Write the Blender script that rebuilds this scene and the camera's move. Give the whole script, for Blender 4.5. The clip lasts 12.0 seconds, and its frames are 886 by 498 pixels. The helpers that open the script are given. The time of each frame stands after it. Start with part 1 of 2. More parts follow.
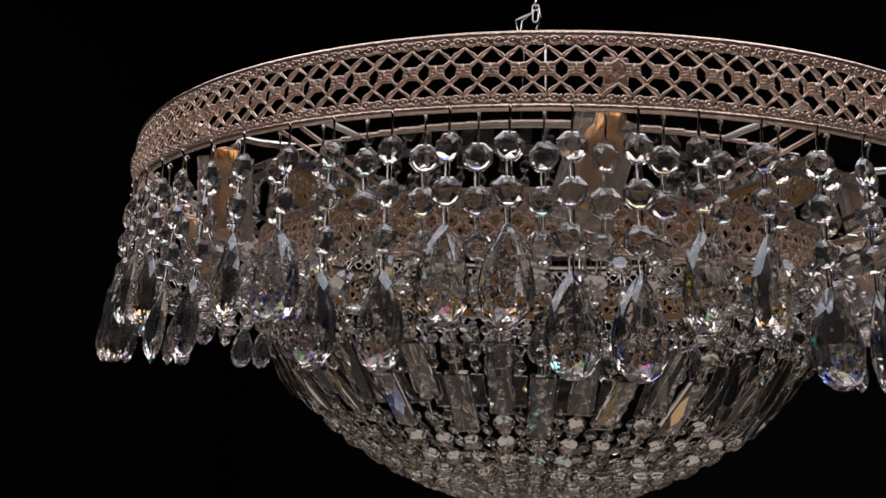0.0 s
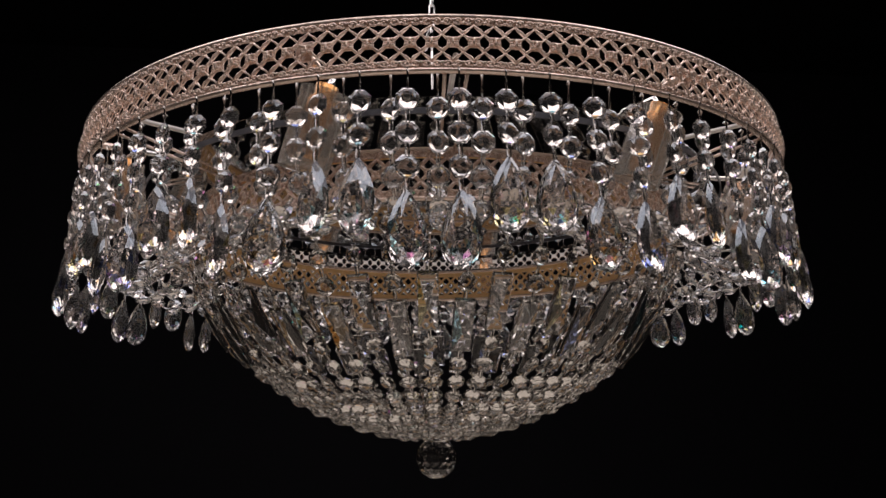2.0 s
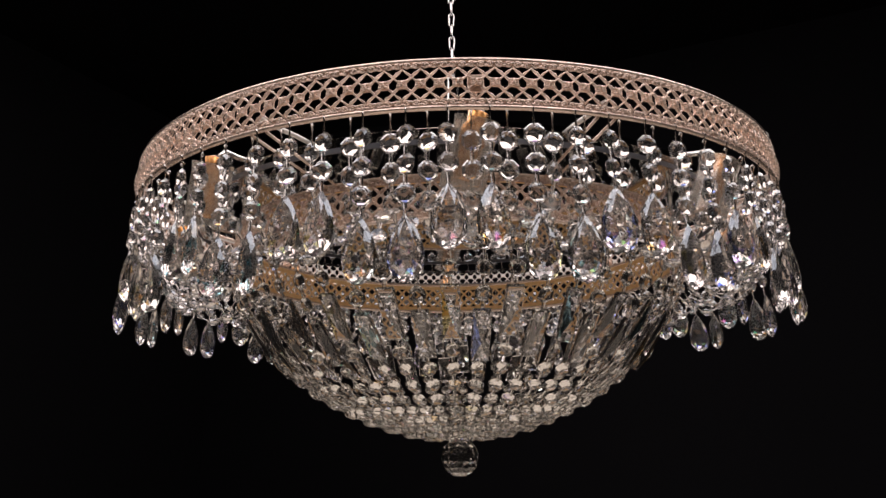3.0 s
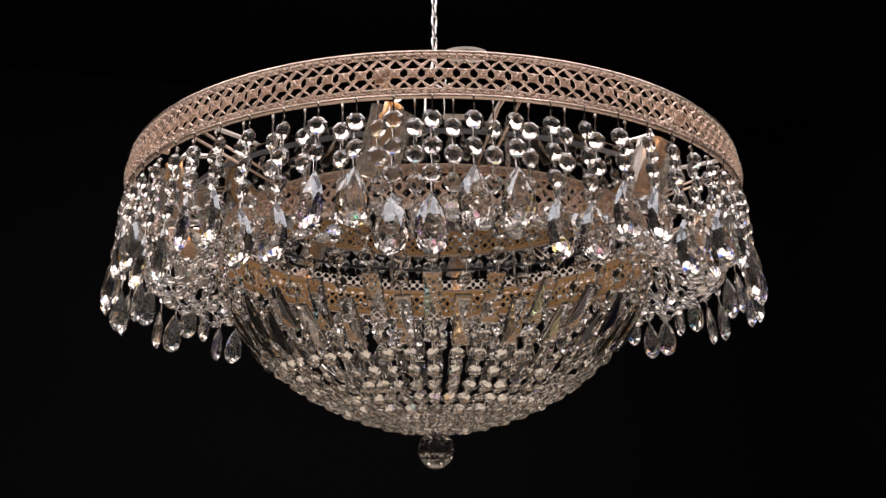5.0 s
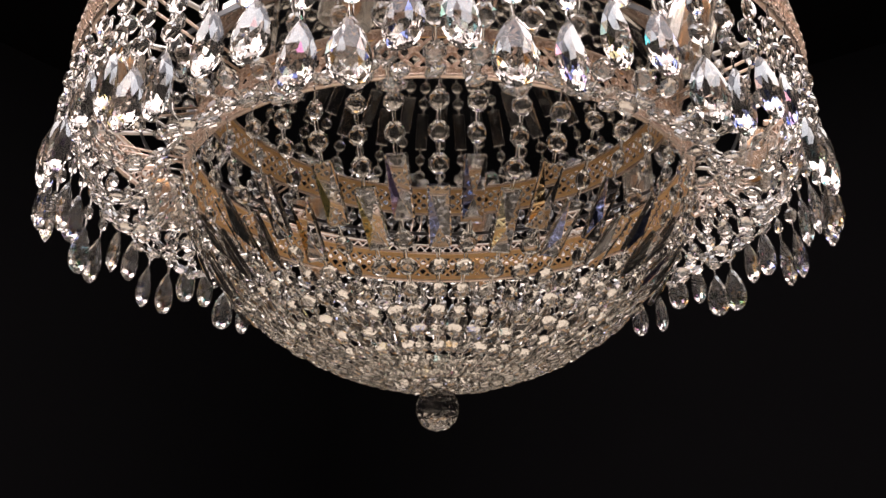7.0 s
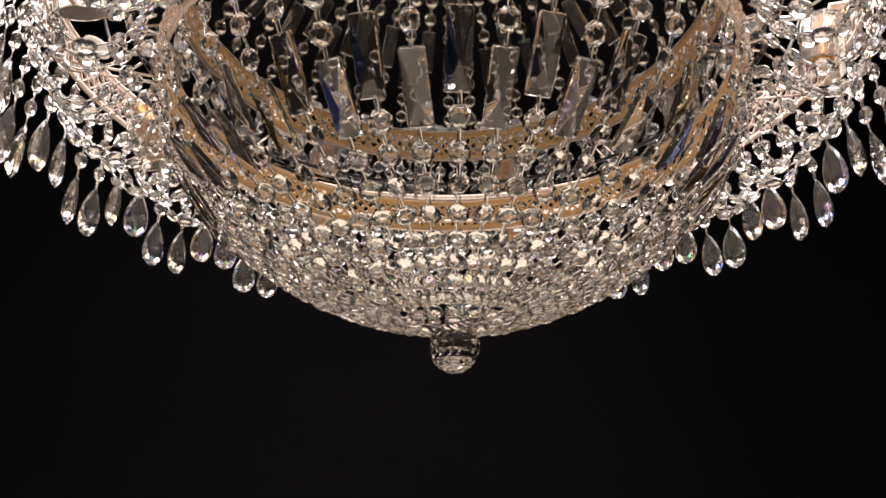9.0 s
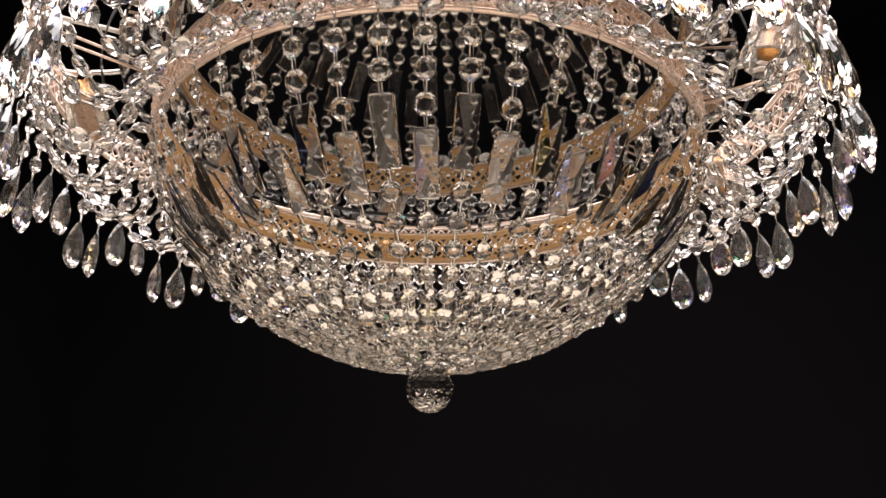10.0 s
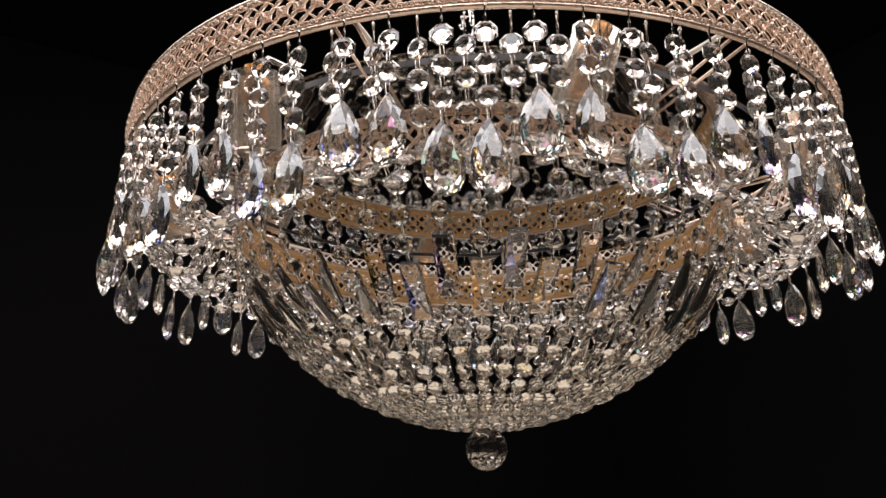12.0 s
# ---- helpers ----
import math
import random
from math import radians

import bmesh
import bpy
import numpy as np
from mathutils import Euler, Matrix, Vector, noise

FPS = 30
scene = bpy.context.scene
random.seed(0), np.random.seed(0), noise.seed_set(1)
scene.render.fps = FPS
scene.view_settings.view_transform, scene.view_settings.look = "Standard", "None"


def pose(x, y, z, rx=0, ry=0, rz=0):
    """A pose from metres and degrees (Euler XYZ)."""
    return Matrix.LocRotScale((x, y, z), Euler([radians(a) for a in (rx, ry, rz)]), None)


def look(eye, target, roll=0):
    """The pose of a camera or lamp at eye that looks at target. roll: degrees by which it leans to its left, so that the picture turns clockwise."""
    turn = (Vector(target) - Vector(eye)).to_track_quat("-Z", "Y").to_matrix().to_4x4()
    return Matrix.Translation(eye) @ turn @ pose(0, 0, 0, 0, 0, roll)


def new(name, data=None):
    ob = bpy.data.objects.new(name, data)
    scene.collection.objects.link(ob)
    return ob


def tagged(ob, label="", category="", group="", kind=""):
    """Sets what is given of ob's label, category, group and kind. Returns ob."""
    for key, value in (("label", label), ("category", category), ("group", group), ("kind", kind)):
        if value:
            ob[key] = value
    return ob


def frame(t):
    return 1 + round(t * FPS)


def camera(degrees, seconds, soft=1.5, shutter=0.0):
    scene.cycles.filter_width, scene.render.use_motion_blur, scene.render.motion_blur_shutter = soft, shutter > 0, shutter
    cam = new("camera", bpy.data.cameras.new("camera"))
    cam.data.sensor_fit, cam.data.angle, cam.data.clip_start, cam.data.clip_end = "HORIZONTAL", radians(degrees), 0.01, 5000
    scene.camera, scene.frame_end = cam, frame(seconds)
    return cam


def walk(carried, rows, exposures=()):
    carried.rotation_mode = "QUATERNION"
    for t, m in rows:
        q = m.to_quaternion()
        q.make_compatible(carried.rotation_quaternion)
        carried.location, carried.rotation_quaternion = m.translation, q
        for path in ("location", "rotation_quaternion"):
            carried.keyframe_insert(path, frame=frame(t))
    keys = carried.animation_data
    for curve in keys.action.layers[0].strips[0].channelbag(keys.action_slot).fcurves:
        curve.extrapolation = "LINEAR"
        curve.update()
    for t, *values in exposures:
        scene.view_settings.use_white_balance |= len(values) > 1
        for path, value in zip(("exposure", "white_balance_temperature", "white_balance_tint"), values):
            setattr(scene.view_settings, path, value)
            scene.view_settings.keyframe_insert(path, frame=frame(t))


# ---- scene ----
# ---- camera ----
HANG = 1.75            # height of the outer ring's lower edge above the floor
# seconds, bearing round the chandelier, distance from its axis, height against the ring's
# lower edge, pitch, turn aside and lean of the camera
ORBIT = [
    (0.0, -161.0, 0.6663, -0.1247, 9.85, 6.98, 2.33),
    (0.5, -145.2, 0.6894, -0.1188, 7.64, 6.07, 2.44),
    (1.0, -128.6, 0.7079, -0.1605, 9.31, 2.65, -0.20),
    (1.5, -112.3, 0.7180, -0.2077, 12.96, 0.52, -0.05),
    (2.0, -95.5, 0.7525, -0.2062, 12.84, -0.71, -0.75),
    (2.5, -81.1, 0.7970, -0.2087, 13.05, 0.30, -0.86),
    (4.5, -26.1, 0.7977, -0.2594, 16.74, -0.23, -0.94),
    (5.0, -12.8, 0.8280, -0.2627, 16.46, -0.64, -0.45),
    (5.5, 0.0, 0.8440, -0.2431, 14.86, -0.18, -0.01),
    (6.0, 11.6, 0.8104, -0.2811, 17.17, 0.69, -0.23),
    (6.5, 23.7, 0.7378, -0.3058, 18.74, 0.78, 0.50),
    (7.0, 35.4, 0.6745, -0.3327, 19.59, -0.35, 0.38),
    (7.5, 47.3, 0.6340, -0.3616, 19.87, -0.85, 0.11),
    (9.5, 93.7, 0.5720, -0.3670, 20.81, 0.30, -0.26),
    (10.0, 104.9, 0.6140, -0.3504, 20.38, -1.10, -0.20),
    (10.5, 115.6, 0.6845, -0.3035, 17.54, -0.83, -0.42),
    (11.0, 126.3, 0.7256, -0.2836, 16.73, 0.39, -0.70),
    (11.5, 135.5, 0.7279, -0.2618, 16.15, 2.28, -0.50),
    (12.0, 145.6, 0.7185, -0.2710, 17.28, 3.00, -1.10),
]


def spline(xs, ys, x):
    """Natural cubic spline through (xs, ys), at x."""
    n = len(xs)
    h = np.diff(xs)
    a, b = np.eye(n), np.zeros(n)
    for i in range(1, n - 1):
        a[i, i - 1], a[i, i], a[i, i + 1] = h[i - 1], 2 * (h[i - 1] + h[i]), h[i]
        b[i] = 6 * ((ys[i + 1] - ys[i]) / h[i] - (ys[i] - ys[i - 1]) / h[i - 1])
    m = np.linalg.solve(a, b)
    i = min(max(int(np.searchsorted(xs, x)) - 1, 0), n - 2)
    u, v = xs[i + 1] - x, x - xs[i]
    return ((m[i] * u ** 3 + m[i + 1] * v ** 3) / (6 * h[i]) + (ys[i] / h[i] - m[i] * h[i] / 6) * u
            + (ys[i + 1] / h[i] - m[i + 1] * h[i] / 6) * v)


def orbit_pose(bearing, away, height, pitch, aside, lean):
    a = radians(bearing)
    return pose(away * math.sin(a), -away * math.cos(a), HANG + height, 90 + pitch, 0, bearing + aside) @ pose(0, 0, 0, 0, 0, lean)


cam = camera(62.56, 12.0, soft=1.5)
table = np.array(ORBIT)
path = [(t, orbit_pose(*[float(spline(table[:, 0], table[:, c], t)) for c in range(1, 7)])) for t in np.arange(0, 12.01, 0.25)]
walk(cam, path, exposures=[(0.0, -0.64, 6300, 16), (1.5, -0.54, 6350, 17), (2.0, -0.34, 6400, 17), (2.5, 0.11, 6500, 17), (4.5, 0.28, 6800, 17), (6.0, 0.38, 6800, 17), (7.0, 0.67, 6850, 17), (7.5, 0.88, 6850, 16), (9.5, 1.08, 6950, 16), (10.0, 1.08, 6950, 16), (10.5, 0.93, 6900, 15), (11.5, 0.70, 6900, 14), (12.0, 0.52, 6900, 14)])

# ---- light: unseen area lights added above and on the floor of the dark room ----
world = bpy.data.worlds.new("studio")
scene.world = world
world.use_nodes = True
world.node_tree.nodes["Background"].inputs[0].default_value = (0.0, 0.0, 0.0, 1)
world.node_tree.nodes["Background"].inputs[1].default_value = 0.0


def added_light(name, eye, target, size, watts, colour):
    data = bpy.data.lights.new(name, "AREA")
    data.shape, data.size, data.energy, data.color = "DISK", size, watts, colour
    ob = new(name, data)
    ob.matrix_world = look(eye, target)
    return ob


# No source is known: ring, overhead and floor lights are added as even fill.
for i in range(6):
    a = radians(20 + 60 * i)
    added_light("added_ring_light", (1.35 * math.sin(a), -1.35 * math.cos(a), 3.25), (0, 0, HANG), 1.15, 9.0, (1.0, 0.93, 0.88))
added_light("added_top_light", (0, 0, 3.55), (0, 0, HANG), 3.7, 31, (1.0, 0.93, 0.95))
added_light("added_floor_light", (0, 0, 0.1), (0, 0, HANG), 3.2, 14.5, (1.0, 0.86, 0.70))


# ---- materials ----
def material(name):
    m = bpy.data.materials.new(name)
    m.use_nodes = True
    return m, m.node_tree.nodes, m.node_tree.links, m.node_tree.nodes["Principled BSDF"]


def metal(name, low, high, rough, scale, bump=0.0, stretch=(1, 1, 1), metallic=1.0):
    m, n, l, p = material(name)
    co = n.new("ShaderNodeTexCoord")
    mp = n.new("ShaderNodeMapping")
    mp.inputs["Scale"].default_value = stretch
    no = n.new("ShaderNodeTexNoise")
    no.inputs["Scale"].default_value, no.inputs["Detail"].default_value = scale, 5
    ra = n.new("ShaderNodeValToRGB")
    ra.color_ramp.elements[0].color, ra.color_ramp.elements[1].color = (*low, 1), (*high, 1)
    ra.color_ramp.elements[0].position, ra.color_ramp.elements[1].position = 0.35, 0.68
    l.new(co.outputs["Object"], mp.inputs[0])
    l.new(mp.outputs[0], no.inputs["Vector"])
    l.new(no.outputs[0], ra.inputs[0])
    l.new(ra.outputs[0], p.inputs["Base Color"])
    mr = n.new("ShaderNodeMapRange")
    mr.inputs[3].default_value, mr.inputs[4].default_value = rough * 0.75, rough * 1.3
    l.new(no.outputs[0], mr.inputs[0])
    l.new(mr.outputs[0], p.inputs["Roughness"])
    p.inputs["Metallic"].default_value = metallic
    if bump:
        b = n.new("ShaderNodeBump")
        b.inputs["Strength"].default_value, b.inputs["Distance"].default_value = bump, 0.0006
        l.new(no.outputs[0], b.inputs["Height"])
        l.new(b.outputs[0], p.inputs["Normal"])
    return m


def crystal(name, tint, ior, rough, film=0, film_to=0, film_ior=1.8, haze_lift=0.0):
    """Cut glass; film and film_to give the thickness of its lustre coat in nanometres. The diffuse share stands in for
    side light on dark facets, and hazes the sleeve.
    """
    m, n, l, p = material(name)
    if film_to:
        oi, mr = n.new("ShaderNodeObjectInfo"), n.new("ShaderNodeMapRange")
        mr.inputs[3].default_value, mr.inputs[4].default_value = film, film_to
        l.new(oi.outputs["Random"], mr.inputs[0])
        l.new(mr.outputs[0], p.inputs["Thin Film Thickness"])
    p.inputs["Base Color"].default_value = (*tint, 1)
    p.inputs["Roughness"].default_value = rough
    p.inputs["IOR"].default_value = ior
    # The diffuse share lifts dark facets where no side light reaches them.
    p.inputs["Transmission Weight"].default_value = 1.0 - haze_lift
    p.inputs["Thin Film Thickness"].default_value = film
    p.inputs["Thin Film IOR"].default_value = film_ior
    return m


def flash_tint(name, shift):
    """Facets tinted to stand in for dispersion: most pieces stay white, some carry one flash colour of the spectrum."""
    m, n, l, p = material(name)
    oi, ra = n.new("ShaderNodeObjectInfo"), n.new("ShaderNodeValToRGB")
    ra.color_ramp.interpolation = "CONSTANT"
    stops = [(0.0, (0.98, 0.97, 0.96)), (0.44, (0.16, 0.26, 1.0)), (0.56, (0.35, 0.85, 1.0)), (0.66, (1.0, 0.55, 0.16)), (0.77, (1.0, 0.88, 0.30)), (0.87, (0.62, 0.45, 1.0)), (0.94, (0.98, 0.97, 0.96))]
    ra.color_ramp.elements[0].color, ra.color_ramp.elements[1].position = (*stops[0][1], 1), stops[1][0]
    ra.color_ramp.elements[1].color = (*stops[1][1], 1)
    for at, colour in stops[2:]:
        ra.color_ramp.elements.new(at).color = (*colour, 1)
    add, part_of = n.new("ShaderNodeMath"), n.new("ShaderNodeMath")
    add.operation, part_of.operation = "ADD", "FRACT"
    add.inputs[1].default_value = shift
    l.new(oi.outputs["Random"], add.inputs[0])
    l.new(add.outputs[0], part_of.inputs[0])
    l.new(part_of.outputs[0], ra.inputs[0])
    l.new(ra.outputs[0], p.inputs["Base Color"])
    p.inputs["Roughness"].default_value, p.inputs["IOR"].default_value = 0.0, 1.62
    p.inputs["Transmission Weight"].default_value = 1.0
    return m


def cloth(name, low, high):
    m, n, l, p = material(name)
    no = n.new("ShaderNodeTexNoise")
    no.inputs["Scale"].default_value, no.inputs["Detail"].default_value = 3.0, 6
    ra = n.new("ShaderNodeValToRGB")
    ra.color_ramp.elements[0].color, ra.color_ramp.elements[1].color = (*low, 1), (*high, 1)
    l.new(no.outputs[0], ra.inputs[0])
    l.new(ra.outputs[0], p.inputs["Base Color"])
    p.inputs["Roughness"].default_value = 1.0
    p.inputs["Specular IOR Level"].default_value = 0.05
    return m


ROSE = metal("rose_gold", (0.93, 0.705, 0.59), (1.0, 0.865, 0.755), 0.14, 520, 1.0, metallic=0.72)
GOLD = metal("gilt", (0.90, 0.56, 0.26), (0.98, 0.69, 0.37), 0.45, 180, 0.2, metallic=0.15)
STEEL = metal("steel", (0.70, 0.69, 0.67), (0.86, 0.85, 0.83), 0.18, 300)
SLATE = metal("grey_steel", (0.10, 0.11, 0.13), (0.16, 0.17, 0.19), 0.30, 60, metallic=0.8)
MIRROR = metal("polished_steel", (0.60, 0.60, 0.60), (0.66, 0.66, 0.66), 0.03, 9)
BRASS = metal("amber_brass", (0.50, 0.23, 0.07), (0.74, 0.42, 0.17), 0.22, 320, 0.1, (1, 1, 0.3), 0.75)
WHITE = metal("white_enamel", (0.74, 0.72, 0.69), (0.84, 0.82, 0.79), 0.3, 80, metallic=0.0)
CRYSTAL = crystal("crystal", (0.93, 0.915, 0.89), 1.52, 0.008, haze_lift=0.012)
# Film gives both glasses lilac highlights; the darker bead tint tames overhead glare.
DIM_COAT = crystal("dim_coated_bead", (0.76, 0.74, 0.72), 1.52, 0.012, 45, haze_lift=0.03)
LUSTRE = crystal("lustre_crystal", (0.83, 0.805, 0.785), 1.52, 0.012, 45, haze_lift=0.03)
# Thick film on single facets stands in for coloured dispersion glints.
FIRE = crystal("flash_film_facet", (0.99, 0.985, 0.98), 1.52, 0.0, 240, 900, 2.0)
# Spectral flashes are put into the facets' own colour, picked at random per piece.
FLASH = flash_tint("flash_tinted_facet", 0.0)
FLASH_SHIFTED = flash_tint("second_flash_tinted_facet", 0.43)
CLEAR = crystal("clear_crystal", (0.97, 0.955, 0.94), 1.52, 0.0, haze_lift=0.01)
AMBER = crystal("amber_glass", (0.80, 0.77, 0.72), 1.45, 0.02, haze_lift=0.10)
BLACK = cloth("black_cloth", (0.0045, 0.0045, 0.0053), (0.0080, 0.0080, 0.0093))

# ---- mesh helpers ----
def mesh_from(name, bm, mat, smooth=False):
    me = bpy.data.meshes.new(name)
    bmesh.ops.recalc_face_normals(bm, faces=bm.faces)
    bm.to_mesh(me)
    bm.free()
    me.materials.append(mat)
    if smooth:
        for poly in me.polygons:
            poly.use_smooth = True
    return me


def put(name, mesh, parent, m=None, label=""):
    ob = new(name, mesh)
    ob.parent = parent
    if m is not None:
        ob.matrix_basis = m
    return tagged(ob, label)


def part(name, bm, mat, parent, label="", smooth=False, m=None):
    return put(name, mesh_from(name, bm, mat, smooth), parent, m, label)


def ribbon(bm, pts, wide, thick, side=(0, -1, 0)):
    """A bar of rectangular section along pts."""
    pts = [Vector(p) for p in pts]
    rings = []
    for i, p in enumerate(pts):
        way = (pts[min(i + 1, len(pts) - 1)] - pts[max(i - 1, 0)]).normalized()
        out = Vector(side)
        across = way.cross(out)
        if across.length < 1e-5:
            across = way.cross(Vector((1, 0, 0)))
        across.normalize()
        out = across.cross(way).normalized()
        rings.append([bm.verts.new(p + across * (sx * wide / 2) + out * (sy * thick / 2)) for sx, sy in ((-1, -1), (1, -1), (1, 1), (-1, 1))])
    for a, b in zip(rings, rings[1:]):
        for k in range(4):
            bm.faces.new((a[k], a[(k + 1) % 4], b[(k + 1) % 4], b[k]))
    bm.faces.new(rings[0])
    bm.faces.new(rings[-1][::-1])


def tube(bm, pts, radius, sides=8, closed=False):
    pts = [Vector(p) for p in pts]
    n, rings = len(pts), []
    for i, p in enumerate(pts):
        if closed:
            way = pts[(i + 1) % n] - pts[i - 1]
        else:
            way = pts[min(i + 1, n - 1)] - pts[max(i - 1, 0)]
        way.normalize()
        u = way.cross(Vector((0, 0, 1)))
        if u.length < 0.05:
            u = way.cross(Vector((1, 0, 0)))
        u.normalize()
        v = u.cross(way)
        rings.append([bm.verts.new(p + (u * math.cos(t) + v * math.sin(t)) * radius) for t in (2 * math.pi * k / sides for k in range(sides))])
    for i in range(n if closed else n - 1):
        a, b = rings[i], rings[(i + 1) % n]
        for k in range(sides):
            bm.faces.new((a[k], a[(k + 1) % sides], b[(k + 1) % sides], b[k]))
    if not closed:
        bm.faces.new(rings[0][::-1])
        bm.faces.new(rings[-1])


def blob(bm, at, size, sides=7, rows=4):
    """A small faceted ellipsoid."""
    at, size = Vector(at), Vector(size)
    top = bm.verts.new(at + Vector((0, 0, size.z)))
    low = bm.verts.new(at - Vector((0, 0, size.z)))
    rings = []
    for j in range(1, rows):
        b = math.pi * j / rows
        rings.append([bm.verts.new(at + Vector((size.x * math.sin(b) * math.cos(t), size.y * math.sin(b) * math.sin(t), size.z * math.cos(b))))
                      for t in (2 * math.pi * k / sides for k in range(sides))])
    for k in range(sides):
        e = (k + 1) % sides
        bm.faces.new((top, rings[0][k], rings[0][e]))
        bm.faces.new((low, rings[-1][e], rings[-1][k]))
        for a, b in zip(rings, rings[1:]):
            bm.faces.new((a[k], b[k], b[e], a[e]))


def lathe(bm, profile, steps=96, closed=True):
    """Turns a profile of (r, z) round the axis; closed joins its last point to its first."""
    cols = []
    for k in range(steps):
        a = 2 * math.pi * k / steps
        cols.append([bm.verts.new((r * math.sin(a), -r * math.cos(a), z)) for r, z in profile])
    n = len(profile)
    for k in range(steps):
        a, b = cols[k], cols[(k + 1) % steps]
        for j in range(n if closed else n - 1):
            i = (j + 1) % n
            bm.faces.new((a[j], b[j], b[i], a[i]))


def box(bm, low, high):
    x0, y0, z0 = low
    x1, y1, z1 = high
    v = [bm.verts.new(p) for p in ((x0, y0, z0), (x1, y0, z0), (x1, y1, z0), (x0, y1, z0), (x0, y0, z1), (x1, y0, z1), (x1, y1, z1), (x0, y1, z1))]
    for f in ((3, 2, 1, 0), (4, 5, 6, 7), (0, 1, 5, 4), (1, 2, 6, 5), (2, 3, 7, 6), (3, 0, 4, 7)):
        bm.faces.new([v[i] for i in f])


def turn(degrees):
    return Matrix.Rotation(radians(degrees), 4, "Z")


# ---- the dark room ----
def slab(name, low, high, mat, label):
    bm = bmesh.new()
    box(bm, low, high)
    ob = new(name, mesh_from(name, bm, mat))
    return tagged(ob, label, name.split("_")[0], kind="structure")


W, TOP = 3.2, 3.6
slab("floor", (-W, -W, -0.1), (W, W, 0), BLACK, "dark studio floor covered in black cloth")
slab("ceiling", (-W, -W, TOP), (W, W, TOP + 0.1), BLACK, "dark ceiling painted matt black above the chandelier")
slab("wall_north", (-W, W, 0), (W, W + 0.1, TOP), BLACK, "wall hung with plain black cloth")
slab("wall_south", (-W, -W - 0.1, 0), (W, -W, TOP), BLACK, "wall hung with plain black cloth")
slab("wall_east", (W, -W, 0), (W + 0.1, W, TOP), BLACK, "wall hung with plain black cloth")
slab("wall_west", (-W - 0.1, -W, 0), (-W, W, TOP), BLACK, "wall hung with plain black cloth")

# ---- the chandelier ----
R_OUT, R_IN, BAND, BAND_IN = 0.3392, 0.2414, 0.0396, 0.0410
Z_IN = -0.0530                 # lower edge of the inner ring
R_PLATE, Z_PLATE = 0.276, 0.0144
chandelier = tagged(new("chandelier"), "round crystal chandelier with rose gold filigree rings on a steel chain", "chandelier")
chandelier.empty_display_size = 0.1
chandelier.location = (0, 0, HANG)


def motif_mesh(wide, high):
    """One repeat of the filigree's front: a knot, four crossing arms and two rows of scrolls."""
    bm = bmesh.new()
    c, half, s = high / 2, wide / 2, high / 0.040
    for sx in (-1, 1):
        for sz in (-1, 1):
            for x0, z0, z1 in ((0.0026, 0.0014, 0.0060), (0.0002, 0.0122, 0.0060)):
                pts = []
                for i in range(7):
                    u = i / 6
                    x = x0 + (half - x0) * u
                    pts.append((sx * x, -0.0010 - 0.0007 * math.sin(math.pi * u), c + sz * s * (z0 + (z1 - z0) * (u + 0.07 * math.sin(2 * math.pi * u)))))
                tube(bm, pts, 0.00068, 6)
            ring = [(sx * half * 0.5 + 0.0025 * math.cos(t), -0.0012, c + s * (sz * 0.0146 + 0.0020 * math.sin(t))) for t in (2 * math.pi * k / 10 for k in range(10))]
            tube(bm, ring, 0.00072, 5, True)
            blob(bm, (sx * half * 0.5, -0.0014, c + sz * s * 0.0146), (0.0011, 0.0010, 0.0011), 6, 4)
            blob(bm, (sx * 0.0021, -0.0026, c + sz * 0.0019), (0.0021, 0.0017, 0.0010), 7, 4)
        blob(bm, (sx * 0.0024, -0.0024, c), (0.0017, 0.0015, 0.0008), 6, 4)
    blob(bm, (0, -0.0036, c), (0.0009, 0.0012, 0.0029), 6, 5)
    for sz in (-1, 1):
        blob(bm, (0, -0.0013, c + sz * s * 0.0158), (0.0012, 0.0010, 0.0010), 6, 4)
        blob(bm, (half, -0.0013, c + sz * s * 0.0134), (0.0012, 0.0010, 0.0010), 6, 4)
    return mesh_from("lattice_motif", bm, ROSE, True)


def back_mesh(wide, high, gilt):
    """The stamped sheet behind one repeat: flat bars that leave the openings free."""
    bm = bmesh.new()
    c, half, s = high / 2, wide / 2, high / 0.040
    bar = 0.0028 if gilt else 0.0011
    for sx in (-1, 1):
        for sz in (-1, 1):
            ribbon(bm, [(sx * 0.0012, 0.0002, c + sz * s * 0.0006), (sx * half, 0.0002, c + sz * s * 0.0062)], bar, 0.0007)
            ribbon(bm, [(0, 0.0003, c + sz * s * 0.0126), (sx * half, 0.0003, c + sz * s * 0.0058)], bar, 0.0007)
    box(bm, (-0.0034, -0.0003, c - 0.0025), (0.0034, 0.0008, c + 0.0025))
    for sz in (-1, 1):
        z = c + sz * s * 0.0152
        ribbon(bm, [(-half, 0.0005, z), (half, 0.0005, z)], 0.0052 if gilt else 0.0026, 0.0008)
    me = mesh_from("lattice_back", bm, ROSE)
    # White brightens the outer ring's inner face in place of a reflected light.
    me.materials.append(GOLD if gilt else WHITE)
    for poly in me.polygons:
        poly.material_index = 1 if poly.normal.y > 0.6 else 0
    return me


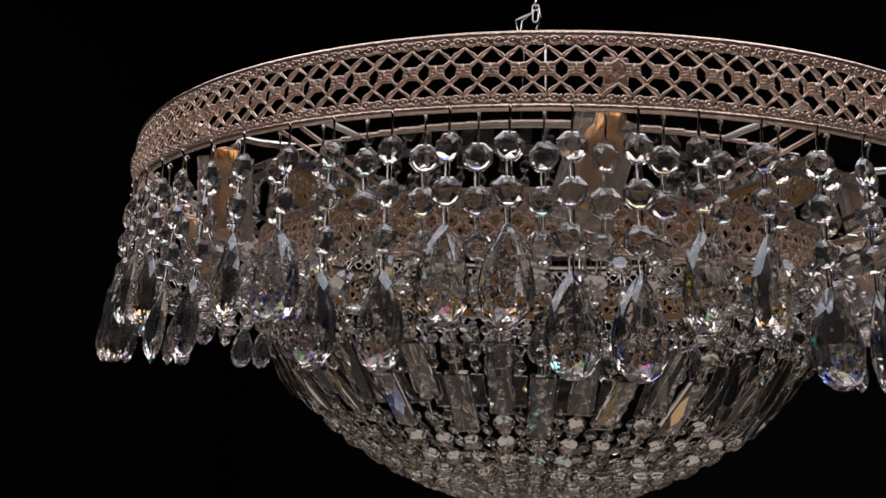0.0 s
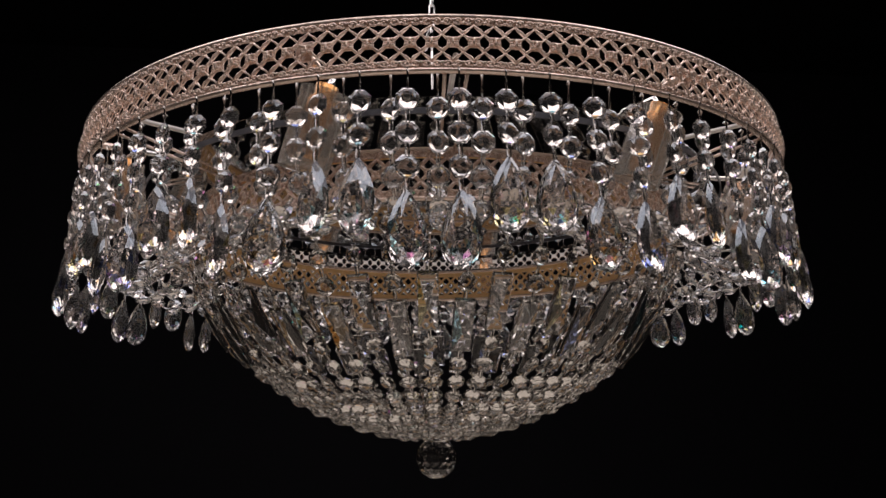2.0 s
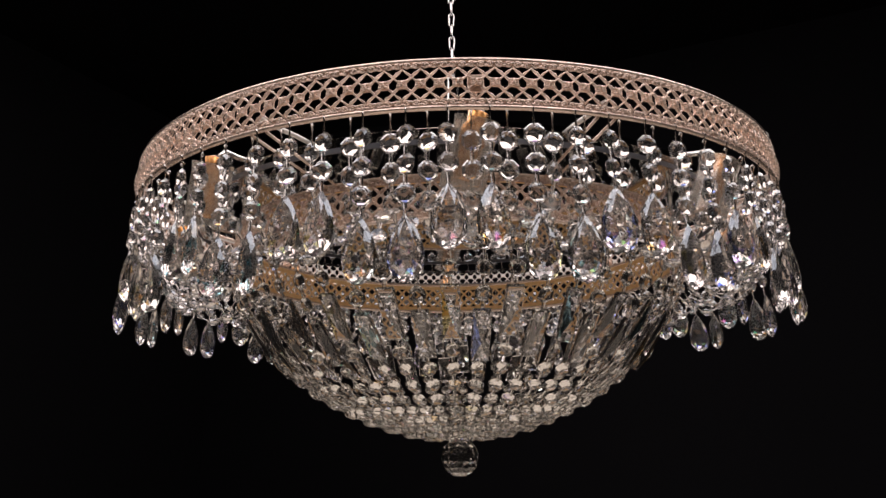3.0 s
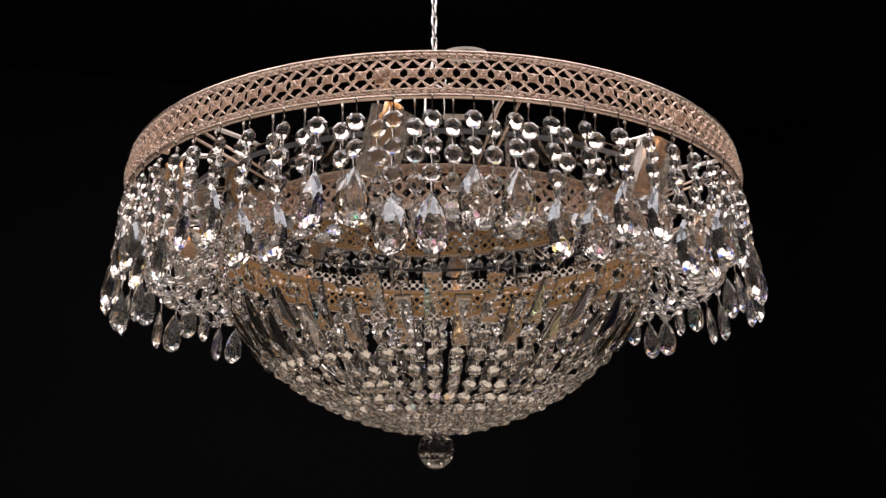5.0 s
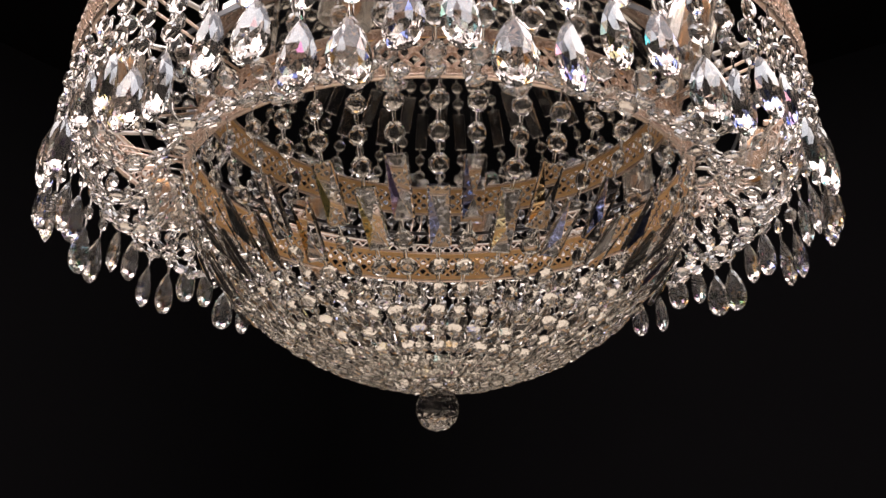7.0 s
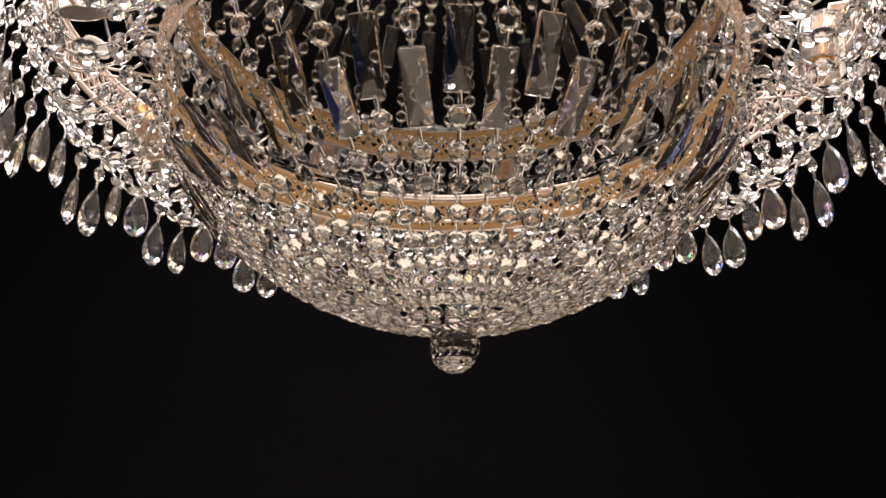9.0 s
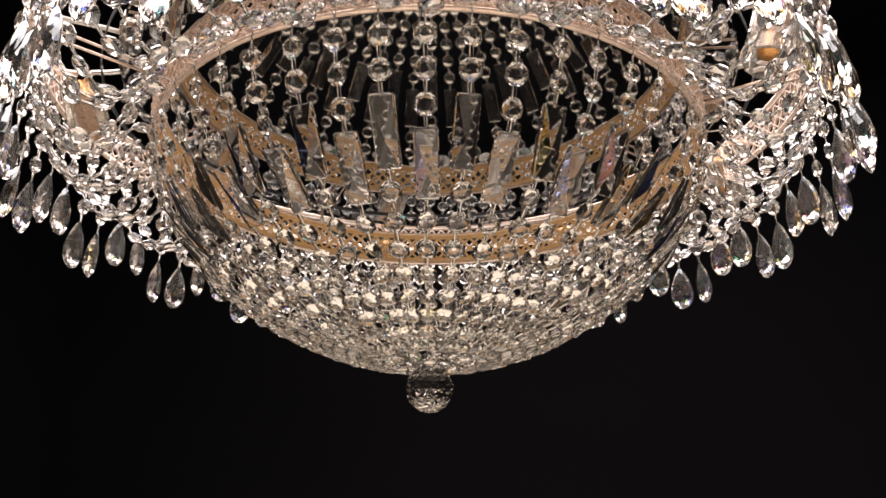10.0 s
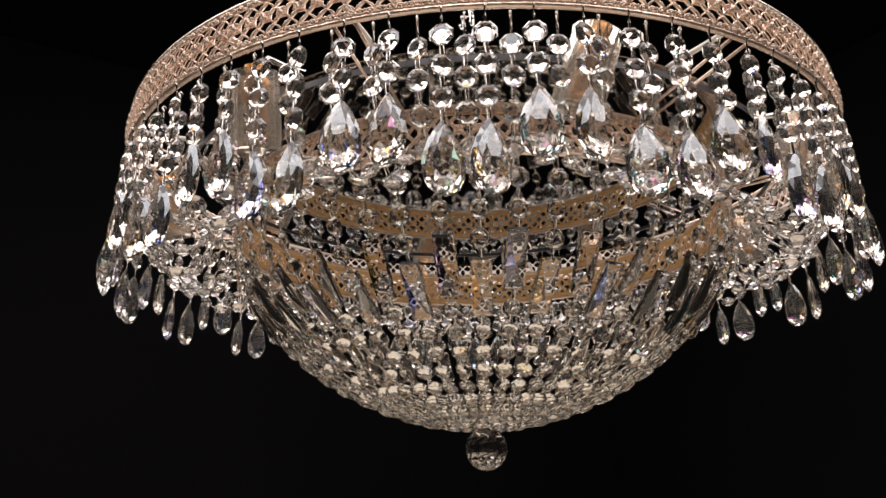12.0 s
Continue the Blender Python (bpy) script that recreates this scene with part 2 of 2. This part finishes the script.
def band(name, radius, low, high, count, label, gilt):
    """A filigree ring: two rims, lattice motifs and the stamped bars behind them."""
    bm = bmesh.new()
    for z in (0.0, high):
        s = 1 if z else -1
        lathe(bm, [(radius + 0.0024 * math.cos(t) - 0.0004, low + z - s * 0.0016 + 0.0019 * math.sin(t)) for t in (2 * math.pi * k / 10 for k in range(10))], 160)
    ring = part(name, bm, ROSE, chandelier, label, True)
    wide = 2 * math.pi * radius / count
    front, back = motif_mesh(wide, high), back_mesh(wide, high, gilt)
    for k in range(count):
        m = turn(360 * k / count) @ Matrix.Translation((0, -radius, low))
        put("lattice_motif", front, ring, m)
        put("lattice_back", back, ring, m)
    if gilt:
        # plain gilt margins along the inner face
        b2 = bmesh.new()
        for z in (low + 0.0048, low + high - 0.0048):
            lathe(b2, [(radius - 0.0012, z - 0.0034), (radius - 0.0006, z - 0.0034), (radius - 0.0006, z + 0.0034), (radius - 0.0012, z + 0.0034)], 128)
        part("gilt_margin", b2, GOLD, ring, "plain gilt inner margins")
    return ring


band("outer_ring", R_OUT, -0.0006, BAND, 162, "wide rose gold filigree ring with knots and scrolls", False)
band("inner_ring", R_IN, Z_IN, BAND_IN, 116, "smaller rose gold filigree ring carrying the crystal bowl", True)

# polished base plate with a turned-down lip
bm = bmesh.new()
lathe(bm, [(0.004, Z_PLATE), (R_PLATE, Z_PLATE), (R_PLATE, Z_PLATE - 0.002), (R_PLATE + 0.0015, Z_PLATE - 0.002), (R_PLATE + 0.0015, Z_PLATE + 0.003), (0.004, Z_PLATE + 0.003)], 128)
part("base_plate", bm, MIRROR, chandelier, "round polished steel plate with a low lip")
# flat steel hoop below the plate's edge
bm = bmesh.new()
lathe(bm, [(0.2870, -0.0050), (0.2880, -0.0050), (0.2880, -0.0006), (0.2870, -0.0006)], 128)
part("hoop", bm, SLATE, chandelier, "flat grey steel hoop")
# posts that carry the inner ring
for k in range(8):
    b2 = bmesh.new()
    tube(b2, [(0, -R_IN + 0.003, Z_IN + BAND_IN - 0.002), (0, -R_IN + 0.003, Z_PLATE - 0.0002)], 0.0022, 8)
    part("post", b2, STEEL, chandelier, "", True, turn(48 + 45 * k))

# wire bail on the plate, with a bent stem and open hook under the chain
bm = bmesh.new()
for side in (-1, 1):
    lathe(bm, [(0.0003, Z_PLATE + 0.0029), (0.006, Z_PLATE + 0.0029), (0.006, Z_PLATE + 0.006), (0.0016, Z_PLATE + 0.008), (0.0003, Z_PLATE + 0.008)], 16, False)
    bmesh.ops.translate(bm, verts=bm.verts[-80:], vec=(side * 0.0150, 0, 0))
arch = [(0.0112 * math.cos(t), 0, 0.188 + 0.0112 * math.sin(t)) for t in (math.pi * k / 10 for k in range(11))]
tube(bm, [(0.0150, 0, Z_PLATE + 0.006), (0.0138, 0, 0.10), *arch, (-0.0138, 0, 0.10), (-0.0150, 0, Z_PLATE + 0.006)], 0.0012, 8)
part("bail", bm, STEEL, chandelier, "tall steel wire bail on the base plate", True, turn(-7))
bm = bmesh.new()
tube(bm, [(-0.0008, 0, 0.1990), (-0.0005, 0, 0.2027), (0.0026, 0, 0.2137), (0.0048, 0, 0.2227), (0.0030, 0, 0.2287), (0, 0, 0.2309)], 0.0011, 8)
stem = part("stem", bm, STEEL, chandelier, "short bent steel wire at the top of the bail", True, turn(-161))
bm = bmesh.new()
tube(bm, [(0, 0, 0.2262), (-0.0042, 0, 0.2222), (-0.0138, 0, 0.2181), (-0.0190, 0, 0.2154), (-0.0172, 0, 0.2048), (-0.0160, 0, 0.2010), (-0.0182, 0, 0.1990), (-0.0215, 0, 0.1998), (-0.0224, 0, 0.2030)], 0.0010, 8)
tube(bm, [(-0.0030, 0.0016, 0.2232), (-0.0128, 0.0016, 0.2155), (-0.0140, 0.0016, 0.2050), (-0.0165, 0.0008, 0.1995)], 0.0009, 8)
part("hook", bm, STEEL, stem, "open hook of bent steel wire", True, Matrix.Translation((0, 0, 0.0047)))

# rods between the plate and the outer ring
bm = bmesh.new()
tube(bm, [(0, -R_PLATE - 0.001, 0.0140), (0, -R_PLATE - 0.015, 0.0138), (0, -R_OUT + 0.025, 0.0125), (0, -R_OUT + 0.0018, 0.0120)], 0.0020, 8)
rod_white = mesh_from("rod", bm, WHITE, True)
bm = bmesh.new()
tube(bm, [(0, -R_IN - 0.002, -0.0145), (0, -R_OUT + 0.0018, -0.0005)], 0.0012, 8)
rod_thin = mesh_from("thin_rod", bm, ROSE, True)
for k in range(8):
    at = 42.0 + 45 * k
    put("rod", rod_white, chandelier, turn(at), "white enamelled rod")
    for d in (-1.2, 1.2):
        put("thin_rod", rod_thin, chandelier, turn(at + d), "thin rose gold rod")

# white mounting ear on the outer ring
bm = bmesh.new()
pts = [(0.017 * math.cos(t), 0.010 * math.sin(t)) for t in (2 * math.pi * k / 20 for k in range(20))]
up = [bm.verts.new((x, -R_OUT + 0.009 + y, BAND + 0.0030)) for x, y in pts]
dn = [bm.verts.new((x, -R_OUT + 0.009 + y, BAND + 0.0006)) for x, y in pts]
bm.faces.new(up)
bm.faces.new(dn[::-1])
for k in range(20):
    bm.faces.new((dn[k], dn[(k + 1) % 20], up[(k + 1) % 20], up[k]))
part("mounting_ear", bm, WHITE, chandelier, "white enamelled ear on the ring's rim", False, turn(-8.5))

# ---- lamp holders ----
def lamp_meshes():
    """A ribbed glass sleeve, the gilt socket in it and the bent arm that carries them."""
    bm = bmesh.new()
    cols, n = [], 22
    for k in range(n):
        a, d = 2 * math.pi * k / n, 0.0007 * (k % 2)
        cols.append([bm.verts.new(((r - d) * math.sin(a), -(r - d) * math.cos(a), z)) for r, z in
                     ((0.0163, -0.044), (0.0172, -0.043), (0.0176, -0.030), (0.0168, 0.004), (0.0176, 0.011), (0.0161, 0.011), (0.0150, 0.004), (0.0158, -0.030))])
    for k in range(n):
        a, b = cols[k], cols[(k + 1) % n]
        for i in range(8):
            bm.faces.new((a[i], b[i], b[(i + 1) % 8], a[(i + 1) % 8]))
    sleeve = mesh_from("sleeve", bm, AMBER)
    bm = bmesh.new()
    lathe(bm, [(0.0005, -0.034), (0.0072, -0.035), (0.0082, -0.031), (0.0080, -0.010), (0.0098, -0.008), (0.0098, 0.004), (0.0070, 0.008), (0.0078, 0.016), (0.0005, 0.018)], 14, False)
    socket = mesh_from("socket", bm, BRASS, True)
    bm = bmesh.new()
    tube(bm, [(0, 0.004, 0.016), (0, 0.012, 0.023), (0, 0.026, 0.0205), (0, 0.05, 0.0186)], 0.0024, 8)
    arm = mesh_from("arm", bm, STEEL, True)
    return sleeve, socket, arm


sleeve, socket, arm = lamp_meshes()
bm = bmesh.new()
box(bm, (-0.006, 0.0018, 0.013), (0.006, 0.0032, 0.027))
bmesh.ops.bevel(bm, geom=bm.edges[:], offset=0.0005, segments=1, affect="EDGES")
tube(bm, [(0, 0.003, 0.020), (0, 0.022, 0.020)], 0.0030, 8)
fixing = mesh_from("fixing_plate", bm, ROSE)
for k in range(8):
    holder = put("lamp_holder", socket, chandelier, turn(25.5 + 45 * k) @ Matrix.Translation((0, -0.308, -0.006)) @ pose(0, 0, 0, random.uniform(8, 17), random.uniform(8, 17), random.uniform(-20, 20)), "gilt lamp socket in a ribbed amber glass sleeve")
    put("sleeve", sleeve, holder, None, "ribbed amber glass sleeve").visible_shadow = False
    put("arm", arm, holder)
    put("fixing_plate", fixing, chandelier, turn(25.5 + 45 * k) @ Matrix.Translation((0, -R_OUT, 0)), "rose gold fixing plate behind the filigree")

# ---- crystals ----
def bead_mesh(glass):
    """An octagonal cut bead, 15 mm across, its flat sides facing along y."""
    bm = bmesh.new()
    n = 8

    def ring(r, y, shift):
        return [bm.verts.new((r * math.sin(t), y, r * math.cos(t))) for t in (2 * math.pi * (k + shift) / n for k in range(n))]

    corner, edge = ring(0.0080, 0, 0.5), ring(0.0074, 0, 0.0)
    for s in (-1, 1):
        first, tab = ring(0.0064, s * 0.0021, 0.5), ring(0.0041, s * 0.0034, 0.0)
        for k in range(n):
            e = (k + 1) % n
            bm.faces.new((edge[k], corner[k], first[k]))
            bm.faces.new((corner[k], edge[e], first[k]))
            bm.faces.new((first[k], edge[e], first[e]))
            bm.faces.new((first[k], first[e], tab[e]))
            bm.faces.new((first[k], tab[e], tab[k]))
        bm.faces.new(tab)
    me = mesh_from("bead", bm, glass)
    me.materials.append(FIRE)
    me.materials.append(FLASH)
    for i in (5, 58):
        me.polygons[i].material_index = 1
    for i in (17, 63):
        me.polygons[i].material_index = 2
    return me


def stitch(bm, one, two):
    """Triangles between two closed loops of (angle, vertex), each sorted by angle from 0 to 360."""
    i = j = 0
    while i < len(one) or j < len(two):
        a, b = one[i % len(one)], two[j % len(two)]
        ahead_a = one[(i + 1) % len(one)][0] + 360 * ((i + 1) // len(one))
        ahead_b = two[(j + 1) % len(two)][0] + 360 * ((j + 1) // len(two))
        if j >= len(two) or (i < len(one) and ahead_a <= ahead_b):
            bm.faces.new((a[1], one[(i + 1) % len(one)][1], b[1]))
            i += 1
        else:
            bm.faces.new((a[1], two[(j + 1) % len(two)][1], b[1]))
            j += 1


def pendant_mesh(long=0.0485, half=0.0160, deep=0.0060):
    """A cut almond drop: a wedge facet below its tip and tiers of facets round a small table, its top at the origin."""
    bm = bmesh.new()
    belly = -long * 0.63

    def loop(angles, scale, rise, y):
        whole = sorted({a % 360 for d in angles for a in (d, -d)})
        out = []
        for d in whole:
            t = radians(d)
            x, z = half * math.sin(t) * (0.5 - 0.5 * math.cos(t)) ** 0.38, -long / 2 + long / 2 * math.cos(t)
            out.append((d, bm.verts.new((x * scale, y, belly + (z - belly) * rise))))
        return out

    rim = loop((0, 25, 45, 65, 85, 105, 125, 145, 163, 180), 1, 1, 0)
    for s in (-1, 1):
        full = deep if s < 0 else deep * 0.72
        first = loop((0, 46, 76, 104, 132, 160), 0.84, 0.84, s * full * 0.46)
        second = loop((58, 94, 124, 152, 180), 0.60, 0.58, s * full * 0.84)
        table = loop((75, 115, 160), 0.28, 0.26, s * full)
        stitch(bm, rim, first)
        stitch(bm, first, second)
        stitch(bm, second, table)
        bm.faces.new([v for d, v in table])
    me = mesh_from("pendant", bm, LUSTRE)
    for glass in (FIRE, FLASH, FLASH_SHIFTED):
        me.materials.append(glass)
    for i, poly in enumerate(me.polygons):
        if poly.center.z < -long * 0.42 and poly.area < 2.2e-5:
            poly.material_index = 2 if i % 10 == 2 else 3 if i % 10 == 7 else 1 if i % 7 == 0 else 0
    return me


def prism_mesh(long=0.0485, half=0.0080):
    """A flat bar with bevelled edges and a shallow four-sided point on its face, its top at the origin."""
    bm = bmesh.new()
    rim = [(-half * 0.92, 0), (half * 0.92, 0), (half, -0.0014), (half, -long + 0.0014), (half * 0.92, -long), (-half * 0.92, -long), (-half, -long + 0.0014), (-half, -0.0014)]
    n, sides = len(rim), []
    for s in (-1, 1):
        a = [bm.verts.new((x, s * 0.0017, z)) for x, z in rim]
        b = [bm.verts.new((x * 0.90, s * 0.0024, -long / 2 + (z + long / 2) * 0.975)) for x, z in rim]
        for k in range(n):
            e = (k + 1) % n
            bm.faces.new((a[k], a[e], b[e], b[k]))
        if s < 0:
            tip = bm.verts.new((0, -0.0052, -long * 0.60))
            for k in range(n):
                bm.faces.new((b[k], b[(k + 1) % n], tip))
        else:
            bm.faces.new(b)
        sides.append(a)
    for k in range(n):
        e = (k + 1) % n
        bm.faces.new((sides[0][k], sides[0][e], sides[1][e], sides[1][k]))
    me = mesh_from("prism", bm, CLEAR)
    me.materials.append(FIRE)
    me.materials.append(FLASH)
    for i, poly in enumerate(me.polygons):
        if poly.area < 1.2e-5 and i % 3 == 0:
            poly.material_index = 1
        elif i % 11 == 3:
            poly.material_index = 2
    return me


def ball_mesh(radius=0.0203):
    bm = bmesh.new()
    rows, n = 9, 14
    top, low = bm.verts.new((0, 0, radius)), bm.verts.new((0, 0, -radius))
    rings = []
    for j in range(1, rows):
        b = math.pi * j / rows
        rings.append([bm.verts.new((radius * math.sin(b) * math.cos(t), radius * math.sin(b) * math.sin(t), radius * math.cos(b)))
                      for t in (2 * math.pi * (k + 0.5 * (j % 2)) / n for k in range(n))])
    for k in range(n):
        bm.faces.new((top, rings[0][k], rings[0][(k + 1) % n]))
        bm.faces.new((low, rings[-1][(k + 1) % n], rings[-1][k]))
    for j, (a, b) in enumerate(zip(rings, rings[1:])):
        for k in range(n):
            e = (k + 1) % n
            if j % 2 == 0:
                bm.faces.new((a[k], b[k], a[e]))
                bm.faces.new((a[e], b[k], b[e]))
            else:
                bm.faces.new((a[k], b[k], b[e]))
                bm.faces.new((a[k], b[e], a[e]))
    return mesh_from("finial_ball", bm, CLEAR)


BEAD, DIM_COATED, PENDANT, PRISM = bead_mesh(CRYSTAL), bead_mesh(DIM_COAT), pendant_mesh(), prism_mesh()
PITCH, BEAD_R = 0.0218, 0.0075


class Curve:
    """A strand's line in the plane of (r, z), walked by its length."""

    def __init__(self, pts):
        self.p = np.array(pts, float)
        self.s = np.concatenate([[0], np.cumsum(np.hypot(*np.diff(self.p, axis=0).T))])
        self.long = float(self.s[-1])

    def at(self, s):
        return Vector((0, -float(np.interp(s, self.s, self.p[:, 0])), float(np.interp(s, self.s, self.p[:, 1]))))

    def frame_at(self, s0, s1):
        """Origin at s0, z axis from s1 back to s0, y across."""
        a, b = self.at(s0), self.at(s1)
        up = (a - b).normalized()
        x = Vector((1, 0, 0))
        y = up.cross(x).normalized()
        return Matrix.Translation(a) @ Matrix((x, y, up)).transposed().to_4x4()


def loop_mesh(name, long):
    """A pin: a flat closed loop of wire, hanging from the origin."""
    bm = bmesh.new()
    pts = []
    for k in range(10):
        t = 2 * math.pi * k / 10
        pts.append((0.0011 * math.cos(t), 0, -long / 2 + (long / 2 - 0.0011) * (1 if math.sin(t) > 0 else -1) + 0.0011 * math.sin(t)))
    tube(bm, pts, 0.00058, 5, True)
    return mesh_from(name, bm, STEEL, True)


GAP = PITCH - 2 * BEAD_R
PIN = loop_mesh("pin", GAP + 0.0030)
HOOKS = {}


def hook_mesh(long):
    """The wire from a ring's rim down to the first bead."""
    key = round(long, 4)
    if key not in HOOKS:
        bm = bmesh.new()
        pts = [(0, 0.0016, 0.0008), (0, -0.0004, 0.0022), (0, -0.0014, 0.0006), (0, -0.0004, -0.0016), (0, 0, -long * 0.6), (0, 0, -long - 0.0014)]
        tube(bm, pts, 0.00075, 6)
        HOOKS[key] = mesh_from("hook", bm, STEEL, True)
    return HOOKS[key]


def lay_out(curve, plan, start, tail=False):
    """The hook of a strand, and the places of the pieces and pins along its curve."""
    places, s = [], start
    for i, kind in enumerate(plan):
        long = 2 * BEAD_R if kind == "bead" else 0.0485
        if s + long > curve.long + 0.004:
            break
        if i:
            places.append(("pin", curve.frame_at(s - GAP - 0.0015, s + 0.0015)))
        if kind == "bead":
            m = curve.frame_at(s + BEAD_R - 0.003, s + BEAD_R + 0.003)
            m.translation = curve.at(s + BEAD_R)
        else:
            m = curve.frame_at(s, s + long)
        places.append((kind, m))
        s += long + GAP
    if tail:
        places.append(("pin", curve.frame_at(s - GAP - 0.0015, s + 0.0015)))
    m = curve.frame_at(0, start)
    return hook_mesh(start), places, m


MESHES = {"pin": PIN, "pendant": PENDANT, "prism": PRISM}
LABELS = {"pin": "", "bead": "", "pendant": "clear cut almond drop", "prism": "long flat crystal prism"}


def hang(name, strand, bearing, label, spin=22, sway=2.0, bead=DIM_COATED):
    wire, places, top = strand
    ob = put(name, wire, chandelier, turn(bearing) @ top, label)
    back = top.inverted()
    for kind, place in places:
        wide = spin if kind == "bead" else 5 if kind == "prism" else 24
        jig = pose(0, 0, 0, random.uniform(-sway, sway), random.uniform(-2, 2), random.uniform(-wide, wide))
        piece = put(kind, bead if kind == "bead" else MESHES[kind], ob, back @ place @ jig, LABELS[kind])
        piece.visible_shadow = kind == "pin"
    return ob


# fringe of the outer ring: pairs of long and short strands with almond drops
line = Curve([(R_OUT + 0.0010, 0.0), (R_OUT + 0.0028, -0.05), (R_OUT + 0.0085, -0.16)])
start = 0.0187 - BEAD_R
low_strand = lay_out(line, ["bead", "bead", "bead", "pendant"], start)
high_strand = lay_out(line, ["bead", "bead", "pendant"], start)
for k in range(72):
    hang("drop_strand", low_strand if k % 4 < 2 else high_strand, 2.2 + 5 * k + random.uniform(-0.35, 0.35), "strand of cut beads ending in an almond drop")


# garlands from the outer ring down and across to the inner ring
def garland_curve(drop):
    pts = [(R_OUT - 0.008, 0.0), (R_OUT - 0.0085, -0.045)]
    a, b = Vector((R_OUT - 0.0085, -0.045)), Vector((R_IN + 0.0035, Z_IN + 0.004))
    for i in range(1, 15):
        u = i / 14
        sag = -drop * (1 - (2 * u - 0.86) ** 2 * 1.35) if 0 < u < 1 else 0
        p = a.lerp(b, u)
        pts.append((p.x, p.y + min(0.0, sag)))
    return pts


garlands = [lay_out(Curve(garland_curve(d)), ["bead"] * 12, start + 0.002, True) for d in (0.031, 0.038, 0.044)]
for k in range(72):
    hang("garland_strand", garlands[k % 3], 4.7 + 5 * k + random.uniform(-0.4, 0.4), "garland of cut beads hung between the rings", 26, 6)

# the bowl under the inner ring
def bowl_curve(stop):
    pts = []
    for i in range(41):
        a = math.pi / 2 * i / 40
        r, z = (R_IN + 0.002) * math.cos(a) ** 1.07, Z_IN - 0.176 * math.sin(a) ** 1.16
        if r < stop:
            break
        pts.append((r, z))
    return pts


bowl_kinds = []
for first, stop in ((2, 0.010), (3, 0.050), (2, 0.030), (3, 0.050)):
    bowl_kinds.append(lay_out(Curve(bowl_curve(stop)), ["bead"] * first + ["prism"] + ["bead"] * 14, 0.010))
for k in range(52):
    hang("bowl_strand", bowl_kinds[k % 4], 0.4 + 360 / 52 * k + random.uniform(-0.3, 0.3), "strand of beads and a flat prism in the bowl", 26, 8, BEAD)

# cap and ball under the bowl
bm = bmesh.new()
lathe(bm, [(0.0005, -0.2225), (0.0060, -0.2228), (0.0072, -0.2245), (0.0050, -0.2262), (0.0005, -0.2272)], 24, False)
part("bottom_cap", bm, STEEL, chandelier, "small steel cap closing the bowl", True)
put("finial_ball", ball_mesh(), chandelier, Matrix.Translation((0, 0, -0.2472)), "clear faceted crystal ball")

# ---- chain ----
def link_mesh():
    bm = bmesh.new()
    pts = []
    for k in range(20):
        t = 2 * math.pi * k / 20
        pts.append((0.0031 * math.cos(t), 0, 0.006 * (1 if math.sin(t) > 0 else -1) + 0.0031 * math.sin(t)))
    tube(bm, pts, 0.0010, 6, True)
    return mesh_from("chain_link", bm, STEEL, True)


chain = tagged(new("chain"), "thin bright steel chain with oval links", "chain")
CHAIN_Z = HANG + 0.2271
chain.location = (0, 0, CHAIN_Z)
link = link_mesh()
z, k = 0.0, 0
while CHAIN_Z + z < TOP + 0.012:
    put("chain_link", link, chain, Matrix.Translation((0, 0, z)) @ turn(90 * (k % 2) + 20))
    z += 0.0160
    k += 1
